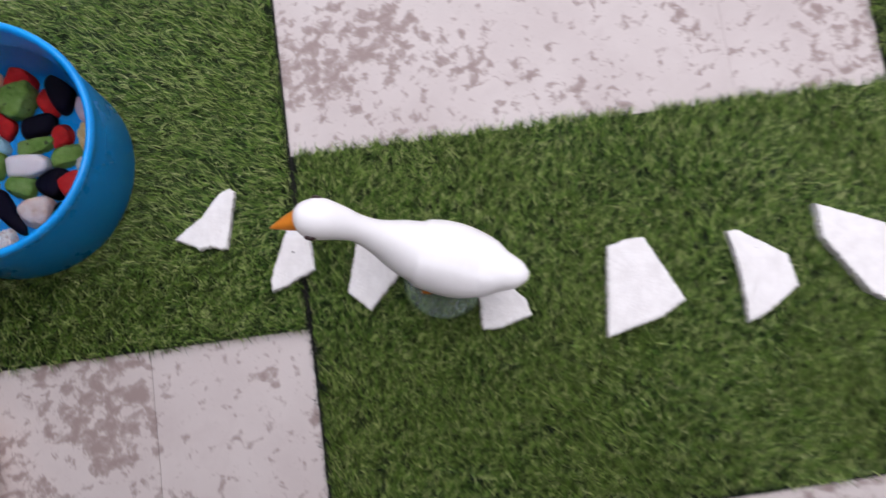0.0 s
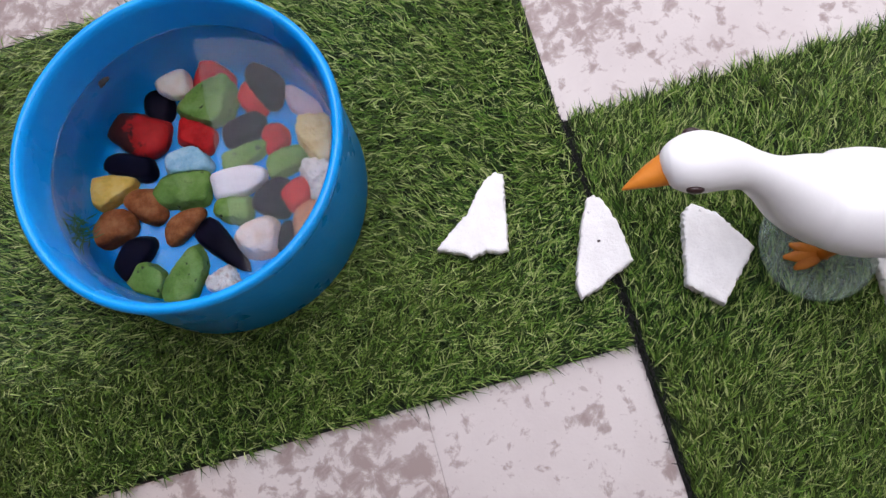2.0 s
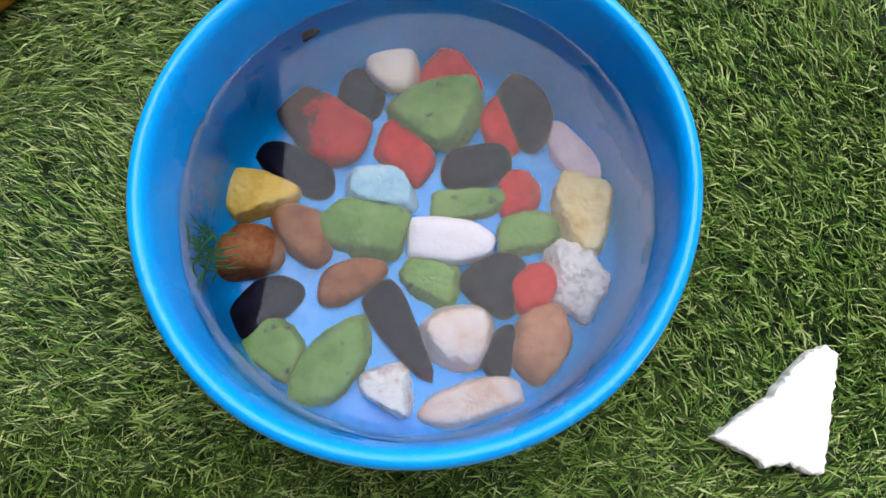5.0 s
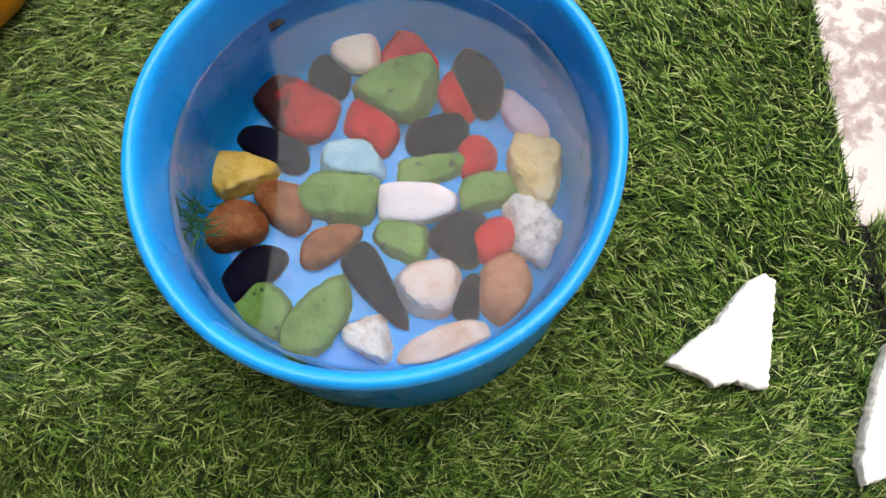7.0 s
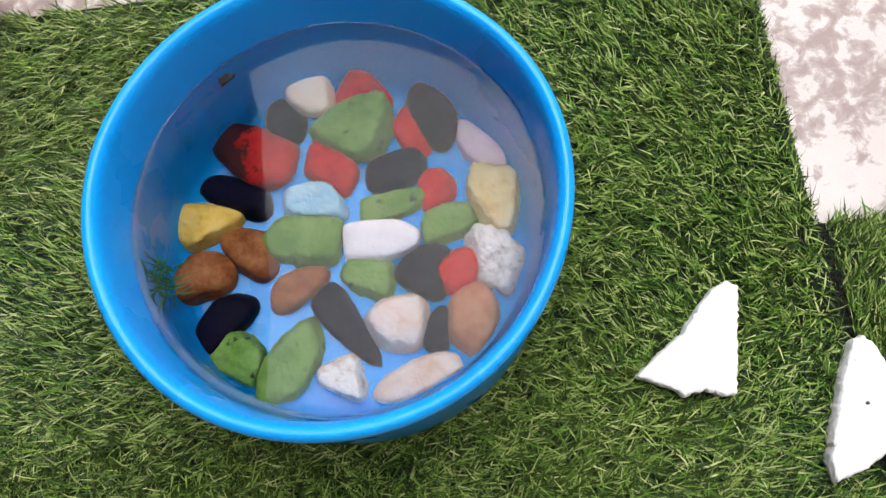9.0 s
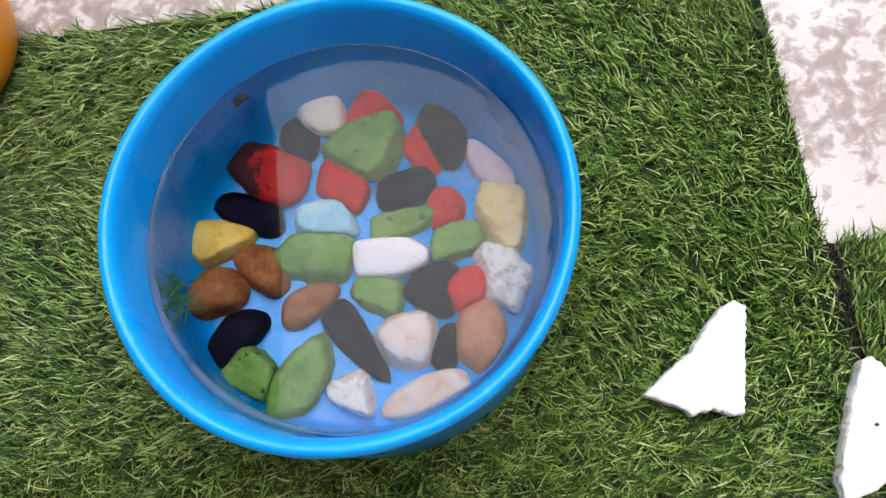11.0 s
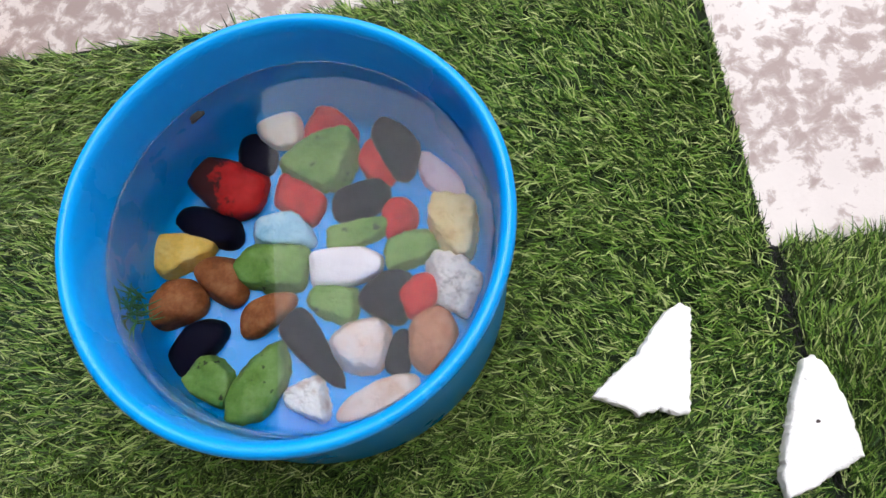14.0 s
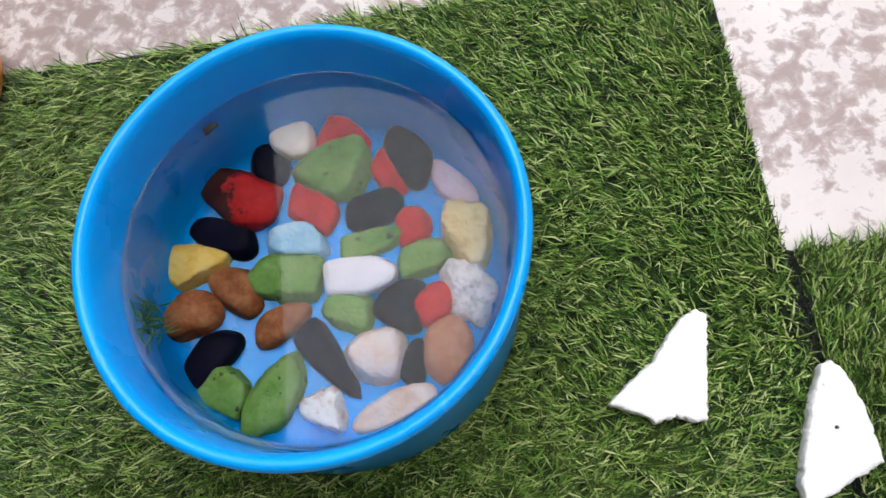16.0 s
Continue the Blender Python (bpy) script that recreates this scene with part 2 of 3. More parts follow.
PAINT = {
    "cream_pebble": pebble_paint("cream_stone", (0.95, 0.80, 0.66), (0.88, 0.68, 0.52), (0.96, 0.87, 0.76), 0.6),
    "red_pebble": pebble_paint("red_painted_stone", (0.56, 0.020, 0.022), (0.36, 0.012, 0.014), (0.66, 0.04, 0.04), 0.4, 45),
    "green_pebble": pebble_paint("green_painted_stone", (0.17, 0.30, 0.065), (0.11, 0.21, 0.038), (0.27, 0.39, 0.13), 0.5, 45, 0.006, (0.05, 0.06, 0.03)),
    "black_pebble": pebble_paint("black_painted_stone", (0.006, 0.005, 0.014), (0.004, 0.003, 0.009), (0.010, 0.008, 0.019), 0.3, 45),
    "pink_pebble": pebble_paint("pink_stone", (0.84, 0.64, 0.74), (0.72, 0.50, 0.60), (0.88, 0.74, 0.80), 0.5, 50),
    "patched_red": make_patched_red(),
    "yellow_pebble": pebble_paint("yellow_painted_stone", (0.80, 0.50, 0.10), (0.62, 0.38, 0.08), (0.84, 0.62, 0.22), 0.5, 60),
    "ochre_pebble": pebble_paint("ochre_stone", (0.90, 0.68, 0.32), (0.72, 0.46, 0.15), (0.93, 0.80, 0.52), 0.5, 70),
    "crystal_rock": pebble_paint("white_crystal", (0.88, 0.79, 0.74), (0.20, 0.14, 0.12), (0.93, 0.89, 0.86), 0.35, 95),
    "brown_pebble": pebble_paint("brown_stone", (0.27, 0.088, 0.030), (0.13, 0.036, 0.014), (0.46, 0.20, 0.09), 0.45, 48),
    "rosy_pebble": pebble_paint("rosy_brown_stone", (0.52, 0.21, 0.11), (0.34, 0.11, 0.05), (0.66, 0.34, 0.22), 0.45, 60),
    "quartz_pebble": pebble_paint("quartz", (0.80, 0.61, 0.53), (0.62, 0.36, 0.22), (0.88, 0.78, 0.74), 0.35, 55),
    "white_chip": pebble_paint("white_flint", (0.82, 0.76, 0.72), (0.40, 0.20, 0.13), (0.88, 0.86, 0.84), 0.45, 70),
    "white_pebble": pebble_paint("white_painted_stone", (0.93, 0.84, 0.86), (0.88, 0.76, 0.79), (0.95, 0.88, 0.89), 0.5, 40),
    "blue_pebble": pebble_paint("pale_blue_stone", (0.36, 0.60, 0.74), (0.20, 0.44, 0.62), (0.60, 0.76, 0.82), 0.5, 60),
}


# ---- building helpers ----
def finish(name, bm, material, smooth=True):
    me = bpy.data.meshes.new(name)
    bm.normal_update()
    bm.to_mesh(me)
    bm.free()
    for mat in material if isinstance(material, (list, tuple)) else [material]:
        me.materials.append(mat)
    if smooth:
        me.polygons.foreach_set("use_smooth", [True] * len(me.polygons))
    return me


def thing(name, bm, material, label, category, group="", kind="", smooth=True):
    return tagged(new(name, finish(name, bm, material, smooth)), label, category, group, kind)


def empty(name, at, label, category, group="", kind=""):
    ob = tagged(new(name), label, category, group, kind)
    ob.location = at
    return ob


def part(name, bm, material, parent, label="", smooth=True):
    ob = new(name, finish(name, bm, material, smooth))
    ob.parent = parent
    if label:
        ob["label"] = label
    return ob


def box(x0, x1, y0, y1, z0, z1, bevel=0.0):
    bm = bmesh.new()
    bmesh.ops.create_cube(bm, size=1)
    for v in bm.verts:
        v.co = Vector(((x0 + x1) / 2 + v.co.x * (x1 - x0), (y0 + y1) / 2 + v.co.y * (y1 - y0), (z0 + z1) / 2 + v.co.z * (z1 - z0)))
    if bevel:
        bmesh.ops.bevel(bm, geom=list(bm.edges), offset=bevel, segments=2, affect="EDGES")
    return bm


def lathe(profile, n=96, closed=False):
    """Turns (radius, height) pairs round the z axis; a radius of 0 closes with a point."""
    bm = bmesh.new()
    rings = []
    for r, z in profile:
        if r == 0:
            rings.append([bm.verts.new((0, 0, z))])
        else:
            rings.append([bm.verts.new((r * math.cos(2 * math.pi * k / n), r * math.sin(2 * math.pi * k / n), z)) for k in range(n)])
    for a, b in zip(rings, rings[1:] + ([rings[0]] if closed else [])):
        for k in range(n):
            j = (k + 1) % n
            if len(a) == 1 and len(b) > 1:
                bm.faces.new((a[0], b[k], b[j]))
            elif len(b) == 1 and len(a) > 1:
                bm.faces.new((a[k], b[0], a[j]))
            elif len(a) > 1:
                bm.faces.new((a[k], b[k], b[j], a[j]))
    bmesh.ops.recalc_face_normals(bm, faces=list(bm.faces))
    return bm


def blob(length, width, height, seed, square=2.4, rough=0.10, level=3):
    """A rounded lump: a superellipsoid pushed about by slow and fast noise."""
    bm = bmesh.new()
    bmesh.ops.create_icosphere(bm, subdivisions=level, radius=1)
    off = Vector((seed * 3.7, seed * 1.3, seed * 2.1))
    for v in bm.verts:
        d = v.co.normalized()
        k = (abs(d.x) ** square + abs(d.y) ** square + abs(d.z) ** square) ** (-1 / square)
        k *= 1 + rough * 1.6 * noise.noise(d * 1.1 + off) + rough * 0.5 * noise.noise(d * 2.8 + off)
        v.co = Vector((d.x * k * length / 2, d.y * k * width / 2, d.z * k * height / 2))
    return bm


# ---- setting: ground, added unseen walls, roof, paving ----
ground = thing("ground", box(-40, 40, -40, 40, -0.30, -0.012), EARTH, "plain grey concrete ground under the paving", "ground", kind="structure", smooth=False)
# walls out of view, added to block light from west, south and east
wall_west = thing("wall_west", box(-3.0, -2.8, -1.5, 3.0, -0.012, 2.2), PLASTER_LOW_BOUNCE, "dark unseen wall added to keep light off the west side", "wall", kind="structure", smooth=False)
wall_south = thing("wall_south", box(-2.8, 1.10, -0.85, -0.65, -0.012, 3.1), PLASTER_LOW_BOUNCE, "dark unseen wall added to shade the turf from the south", "wall", kind="structure", smooth=False)
# two more added walls, never in view, that close the yard and trim low light
wall_yard = thing("wall_yard", box(1.10, 2.8, -1.5, -1.3, -0.012, 1.6), PLASTER, "plain unseen low wall added to close the yard", "wall", kind="structure", smooth=False)
wall_north = thing("wall_north", box(-2.8, 2.8, 2.8, 3.0, -0.012, 1.7), PLASTER, "plain unseen wall added to close the yard and cut low light", "wall", kind="structure", smooth=False)
wall_east = thing("wall_east", box(2.6, 2.8, -1.3, 2.8, -0.012, 4.6), PLASTER_LOW_BOUNCE, "tall dark unseen wall added to block low light from the east", "wall", kind="structure", smooth=False)
roof = thing("ceiling", box(-3.0, -1.12, -1.5, 3.0, 2.20, 2.30), ROOF, "dark overhanging porch roof beside the open yard", "roof", kind="structure", smooth=False)
# extra slab out of view, added to darken the turf south-west of the tub
shade_slab = thing("ceiling", box(-1.12, 0.15, -1.5, -0.04, 2.20, 2.30), ROOF, "dark unseen slab added at porch height to shade the south-west turf", "roof", kind="structure", smooth=False)

# ---- turf mats ----
TURF_Z = 0.006


def turf_mat(x0, x1, y0, y1, seed, lean, spread, label, density=190000, wild=0.0, west=0.0, east=0.0, north=0.0, pressed=None):
    """A mat of synthetic turf: black backing, dark thatch and a pile of leaning blades."""
    mat = empty("turf_mat", ((x0 + x1) / 2, (y0 + y1) / 2, 0), label, "artificial grass", "turf mats", "structure")
    ox, oy = mat.location.x, mat.location.y
    b = box(x0 - ox, x1 - ox, y0 - oy, y1 - oy, 0.0005, 0.0035, 0.0008)
    part("backing", b, BACKING, mat, "black woven backing")
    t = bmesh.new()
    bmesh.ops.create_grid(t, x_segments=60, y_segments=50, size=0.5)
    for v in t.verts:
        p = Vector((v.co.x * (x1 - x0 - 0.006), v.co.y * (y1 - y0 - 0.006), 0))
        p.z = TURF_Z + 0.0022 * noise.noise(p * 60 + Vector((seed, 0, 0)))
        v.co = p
    part("thatch", t, THATCH, mat, "curled thatch, near black with the pile's shade in its colour")
    rng = np.random.default_rng(seed)
    n = int((x1 - x0) * (y1 - y0) * density)
    # blades grow in tufts of eight
    tx, ty = rng.uniform(x0 + 0.005, x1 - 0.0045, n // 8 + 1), rng.uniform(y0 + 0.003, y1 - 0.003, n // 8 + 1)
    tuft = np.arange(n) // 8
    px = (tx[tuft] + rng.normal(0, 0.0013, n)).clip(x0 + 0.003, x1 - 0.003)
    py = (ty[tuft] + rng.normal(0, 0.0013, n)).clip(y0 + 0.002, y1 - 0.002)
    if pressed:
        # blades under the tub lie flat: only those outside its foot stand up
        keep = np.hypot(px - pressed[0], py - pressed[1]) > pressed[2]
        px, py, tuft = px[keep], py[keep], tuft[keep]
        n = len(px)
    own = rng.normal(0, 0.45, tuft.max() + 1)[tuft]
    # slow swirls of the lean
    sw = np.zeros(n)
    tall = np.zeros(n)
    for k in range(7):
        fx, fy, ph = rng.uniform(-26, 26), rng.uniform(-26, 26), rng.uniform(0, 6.28)
        sw += np.sin(fx * px + fy * py + ph) / 2.6
        tall += np.sin(1.7 * fy * px - 1.4 * fx * py + ph) / 7
    ang = np.radians(lean) + np.radians(spread) * (0.45 * sw + own + rng.normal(0, 0.40, n))
    ang = np.where(rng.random(n) < 0.07 + wild, rng.uniform(0, 6.28, n), ang)
    # the pile hangs over the north edge where the mat meets the paving
    ang = np.where((py > y1 - north) & (rng.random(n) < 0.55), np.radians(70) + rng.normal(0, 0.7, n), ang)
    if east:
        # brushed the other way along the south edge
        ang = np.where(rng.random(n) < ((y0 + 0.21 - py) / 0.10).clip(0, 1), np.radians(15) + rng.normal(0, 0.8, n), ang)
        ang = np.where((px > x1 - 0.016) & (rng.random(n) < 0.6), rng.normal(0, 1.3, n), ang)
    length = rng.normal(0.0225, 0.0050, n).clip(0.009, 0.036) * (1 + 0.12 * tall)
    width = rng.normal(0.00058, 0.00013, n).clip(0.00025, 0.0009)
    rise = np.radians(rng.normal(37, 14, n).clip(6, 78))
    bend = rng.normal(0.36, 0.22, n).clip(-0.2, 1.0)
    dx, dy = np.cos(ang), np.sin(ang)
    sx, sy = -dy, dx
    h1, z1 = 0.48 * length * np.cos(rise), 0.52 * length * np.sin(rise)
    r2 = rise * (1 - 1.25 * bend)
    h2, z2 = h1 + 0.5 * length * np.cos(r2), (z1 + 0.5 * length * np.sin(r2)).clip(0.001, 1)
    side = rng.normal(0, 0.0022, n)
    tw = rng.normal(0, 0.5, n)
    base = np.full(n, TURF_Z - 0.002)
    v = np.empty((n, 5, 3), np.float32)
    for k, (h, z, w, s) in enumerate(((0, 0, 1, 0), (0, 0, -1, 0), (h1, z1, -1.05, 0.3), (h1, z1, 1.05, 0.3), (h2, z2, 0, 1.0))):
        v[:, k, 0] = px + dx * h + sx * (width * w + side * s) - ox
        v[:, k, 1] = py + dy * h + sy * (width * w + side * s) - oy
        v[:, k, 2] = base + z + (width * w * np.sin(tw) if k in (2, 3) else 0)
    # bare woven selvage along the east and west edges
    fray = rng.exponential(0.0015, n)[:, None]
    if west:
        v[:, :, 0] = np.maximum(v[:, :, 0], x0 - ox + west - fray)
    if east:
        v[:, :, 0] = np.minimum(v[:, :, 0], x1 - ox - east + fray)
    me = bpy.data.meshes.new("grass_pile")
    me.vertices.add(n * 5)
    me.vertices.foreach_set("co", v.ravel())
    i = np.arange(n)[:, None] * 5
    loops = np.concatenate([i + [0, 1, 2, 3], i + [3, 2, 4]], 1).ravel()
    me.loops.add(len(loops))
    me.loops.foreach_set("vertex_index", loops.astype(np.int32))
    me.polygons.add(n * 2)
    me.polygons.foreach_set("loop_start", (np.arange(n)[:, None] * 7 + [0, 4]).ravel().astype(np.int32))
    me.polygons.foreach_set("loop_total", np.tile([4, 3], n).astype(np.int32))
    me.update(calc_edges=True)
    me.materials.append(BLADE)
    pile = tagged(new("grass_pile", me), "leaning green and olive synthetic blades, gap shade painted into the near-black ones", kind="stuff")
    pile.parent = mat
    return mat


def frayed_edge(mat, x, y0, y1, seed, way):
    """Loose black threads along a cut edge of a mat."""
    rng = random.Random(seed)
    bm = bmesh.new()
    for _ in range(int((y1 - y0) * 900)):
        p = Vector((x + way * rng.uniform(-0.001, 0.008), rng.uniform(y0, y1), rng.uniform(0.004, 0.011)))
        a = rng.gauss(1.57, 0.5) + (3.14 if rng.random() < 0.5 else 0)
        d = Vector((math.cos(a), math.sin(a), rng.uniform(-0.1, 0.35))) * rng.uniform(0.006, 0.016)
        w = Vector((-d.y, d.x, 0)).normalized() * 0.0005
        q = p + d * 0.55 + Vector((0, 0, rng.uniform(0.0, 0.002)))
        ring = [[bm.verts.new(c + o) for o in (w, -w, Vector((0, 0, 0.0006)))] for c in (p, q)]
        tip = bm.verts.new(p + d)
        for j in range(3):
            bm.faces.new((ring[0][j], ring[0][(j + 1) % 3], ring[1][(j + 1) % 3], ring[1][j]))
            bm.faces.new((ring[1][j], ring[1][(j + 1) % 3], tip))
    bm.transform(Matrix.Translation(-mat.location))
    tagged(part("frayed_threads", bm, BACKING, mat, "loose black backing threads"), kind="stuff")


turf_west = turf_mat(-0.848, -0.0002, 0.003, 0.636, 3, 174, 54, "green synthetic turf mat with black backing under the blue tub", east=0.004, pressed=(-0.432, 0.322, 0.168))
turf_east = turf_mat(0.0002, 1.32, -0.361, 0.296, 4, 80, 55, "green synthetic turf mat with black backing under the white goose", west=0.0070, north=0.028)
frayed_edge(turf_west, -0.001, 0.005, 0.300, 21, -1)
frayed_edge(turf_east, 0.001, -0.35, 0.294, 22, 1)
turf_mat(1.056, 1.32, 0.302, 0.95, 5, 200, 60, "green synthetic turf mat at the edge of the paving", 120000)


# ---- broken white stepping stones ----
def step_stone(corners, seed, top=0.030, thick=0.020, label="broken white stone slab lying on green turf"):
    """A broken slab: straight-ish breaks between its corners, with ragged, chipped edges."""
    rng = random.Random(seed)
    cx = sum(c[0] for c in corners) / len(corners)
    cy = sum(c[1] for c in corners) / len(corners)
    line = []
    for (ax, ay), (bx, by) in zip(corners, corners[1:] + corners[:1]):
        d = math.hypot(bx - ax, by - ay)
        n = max(2, int(d / 0.0032))
        for k in range(n):
            f = k / n
            j = 0.0009 if k else 0.0004
            line.append((ax + (bx - ax) * f - cx + rng.uniform(-j, j), ay + (by - ay) * f - cy + rng.uniform(-j, j)))
    bm = bmesh.new()
    off = Vector((seed * 5.3, seed * 2.9, 0))

    def relief(x, y):
        return 0.0011 * noise.noise(Vector((x, y, 0)) * 38 + off) + 0.0006 * noise.noise(Vector((x, y, 0)) * 120 + off)

    rings = []
    for z, s in ((0.0, -0.0030), (0.30, 0.0006), (0.55, 0.0012), (0.80, 0.0006), (0.95, -0.0004), (1.0, -0.0022)):
        ring = []
        for x, y in line:
            d = math.hypot(x, y) + 1e-6
            q = s + (rng.uniform(-0.0010, 0.0010) if z < 0.9 else rng.uniform(-0.0005, 0.0005))
            ring.append(bm.verts.new((x * (1 + q / d), y * (1 + q / d), z * thick + (relief(x, y) if z > 0.9 else rng.uniform(-0.0006, 0.0006)))))
        rings.append(ring)
    for f in (0.90, 0.78, 0.64, 0.48, 0.30, 0.14):
        rings.append([bm.verts.new((v.co.x * f, v.co.y * f, thick + relief(v.co.x * f, v.co.y * f))) for v in rings[5]])
    n = len(line)
    for row, (a, b) in enumerate(zip(rings, rings[1:])):
        for k in range(n):
            bm.faces.new((a[k], a[(k + 1) % n], b[(k + 1) % n], b[k])).smooth = row > 4
    mid = bm.verts.new((0, 0, thick + relief(0, 0)))
    low = bm.verts.new((0, 0, 0))
    for k in range(n):
        bm.faces.new((rings[-1][k], rings[-1][(k + 1) % n], mid)).smooth = True
        bm.faces.new((rings[0][(k + 1) % n], rings[0][k], low))
    bmesh.ops.recalc_face_normals(bm, faces=list(bm.faces))
    ob = thing("stepping_stone", bm, SLAB, label, "stone", "broken white stepping stones", smooth=False)
    ob.location = (cx, cy, top - thick)
    return ob


step_stone([(-0.102, 0.248), (-0.094, 0.242), (-0.115, 0.150), (-0.124, 0.150), (-0.140, 0.157), (-0.160, 0.153), (-0.168, 0.161), (-0.196, 0.175), (-0.177, 0.190), (-0.149, 0.207), (-0.131, 0.229), (-0.112, 0.246)], 1, label="triangular broken white stone slab on turf beside the tub")
pitted = step_stone([(0.003, 0.186), (0.010, 0.178), (0.020, 0.146), (0.022, 0.097), (-0.007, 0.086), (-0.025, 0.077), (-0.048, 0.070), (-0.049, 0.089), (-0.038, 0.118), (-0.021, 0.156), (-0.006, 0.184)], 2, label="narrow pointed broken white stone slab with a small pit")
pit = part("pit", blob(0.0042, 0.0034, 0.0016, 4, 2.2, 0.2, 2), DARK_EYE, pitted, "small dark pit")
pit.location = (-0.009 - pitted.location.x, 0.130 - pitted.location.y, 0.0202)
step_stone([(0.096, 0.134), (0.110, 0.142), (0.133, 0.124), (0.160, 0.073), (0.105, 0.019), (0.072, 0.053)], 3, label="five-sided broken white stone slab before the goose")
step_stone([(0.284, 0.039), (0.336, 0.026), (0.357, 0.003), (0.363, -0.024), (0.313, -0.037), (0.281, -0.037)], 4, label="small broken white stone slab under the goose's tail")
step_stone([(0.505, 0.069), (0.540, 0.078), (0.568, 0.077), (0.619, -0.033), (0.575, -0.056), (0.482, -0.077)], 5, label="large four-sided broken white stone slab")
step_stone([(0.709, 0.069), (0.728, 0.068), (0.802, 0.018), (0.810, -0.035), (0.755, -0.070), (0.717, -0.084), (0.719, 0.000)], 6, label="notched broken white stone slab")
step_stone([(0.864, 0.096), (0.977, 0.047), (0.995, -0.02), (0.953, -0.080), (0.926, -0.061), (0.865, 0.038)], 7, 0.034, 0.026, label="large thick broken white stone slab")

# ---- the blue tub ----
TX, TY = -0.4295, 0.3312
tub = empty("tub", (TX, TY, 0.010), "round blue plastic tub full of water on turf", "tub")
OUTER = [(0, 0.0), (0.162, 0.0), (0.1725, 0.002), (0.1760, 0.008), (0.1770, 0.138), (0.1775, 0.1495)]
LIP = [(0.1786, 0.1530), (0.1809, 0.1560), (0.1821, 0.1612), (0.1815, 0.1664), (0.1794, 0.1698), (0.1762, 0.1708), (0.1731, 0.1698), (0.1704, 0.1660), (0.1688, 0.1600)]
INNER = [(0.1690, 0.158), (0.1681, 0.142), (0.1664, 0.122), (0.1646, 0.100), (0.1610, 0.045), (0.1585, 0.020), (0.1540, 0.010), (0.1450, 0.0055), (0.0, 0.0050)]
basin = lathe(OUTER + [(0.1776, 0.1500), (0.1774, 0.1580), (0.1697, 0.1582)] + INNER, 160)
rim = lathe([(0.1760, 0.1502), (0.1774, 0.1500)] + LIP + [(0.1673, 0.142), (0.1657, 0.1205), (0.1657, 0.1195), (0.1690, 0.1190)], 160, True)
for shell in (basin, rim):
    for v in shell.verts:
        # the tub is a little crooked, as if pressed by hand
        low = max(0.0, 1 - v.co.z / 0.15)
        turn = math.atan2(v.co.y, v.co.x)
        wave = 0.0009 * math.sin(2 * turn + 0.7) + 0.0006 * math.sin(5 * turn)
        v.co.x += wave * math.cos(turn) - 0.002 * low
        v.co.y += wave * math.sin(turn) - 0.012 * low
part("basin", basin, TUB, tub)
part("rim", rim, TUB, tub, "thick rolled blue lip")
surface = lathe([(0.0, 0.1215), (0.10, 0.1215), (0.160, 0.1215), (0.1645, 0.1217), (0.1658, 0.1227)], 128)
surface.normal_update()
if sum(f.normal.z for f in surface.faces) < 0:
    bmesh.ops.reverse_faces(surface, faces=list(surface.faces))
water = thing("water", surface, WATER, "still clear water in the blue tub", "water", kind="stuff")
water.location = (TX, TY, 0.010)


# ---- painted stones in the tub ----
TUB_FLOOR = 0.015


def stone(name, x, y, height, seed, sides, soft, rough, spiky, label, lift=0.0, paint=""):
    """A worn stone: rounded flats (degrees, millimetres from the middle) round its sides, a domed top and uneven skin."""
    bm = bmesh.new()
    bmesh.ops.create_icosphere(bm, subdivisions=5 if spiky > 0.03 else 4, radius=1)
    rng = random.Random(seed * 7 + 1)
    off = Vector((seed * 3.7, seed * 1.3, seed * 2.1))
    flats = []
    for deg, mm in sides:
        tilt = rng.uniform(0.0, 0.38)
        flats.append(Vector((math.cos(radians(deg)) * math.cos(tilt), math.sin(radians(deg)) * math.cos(tilt), math.sin(tilt))) / (mm * 0.001 * math.cos(tilt) * 1.085))
    for k in range(3):
        a = rng.uniform(0, 6.28) + 2.1 * k
        t = rng.uniform(0.12, 0.34)
        flats.append(Vector((math.cos(a) * math.sin(t), math.sin(a) * math.sin(t), math.cos(t))) / (height * rng.uniform(0.46, 0.56)))
    flats.append(Vector((0, 0, -1)) / (height * 0.5))
    for v in bm.verts:
        d = v.co.normalized()
        k = sum(max(0.0, d.dot(n)) ** soft for n in flats) ** (-1 / soft)
        k *= 1 + rough * noise.noise(d * 1.6 + off) + rough * 0.5 * noise.noise(d * 3.4 + off)
        k *= 1 + spiky * noise.noise(d * 5.5 + off) + spiky * 0.6 * noise.noise(d * 11 + off)
        v.co = d * k
    ob = thing(name, bm, PAINT[paint or name], label, "stone", "stones in the tub")
    ob.location = (x, y, TUB_FLOOR + height * 0.5 - 0.001 + lift)
    return ob


stone("cream_pebble", -0.459, 0.469, 0.029, 1, [(147, 24), (91, 21), (55, 21), (-3, 19), (-77, 23), (-124, 20), (-163, 22)], 5, 0.04, 0.008, "smooth round cream stone under water", lift=0.006)
stone("red_pebble", -0.411, 0.461, 0.031, 2, [(152, 21), (58, 21), (31, 20), (-20, 28), (-77, 22), (-106, 21), (-162, 24)], 9, 0.06, 0.02, "red painted stone under water")
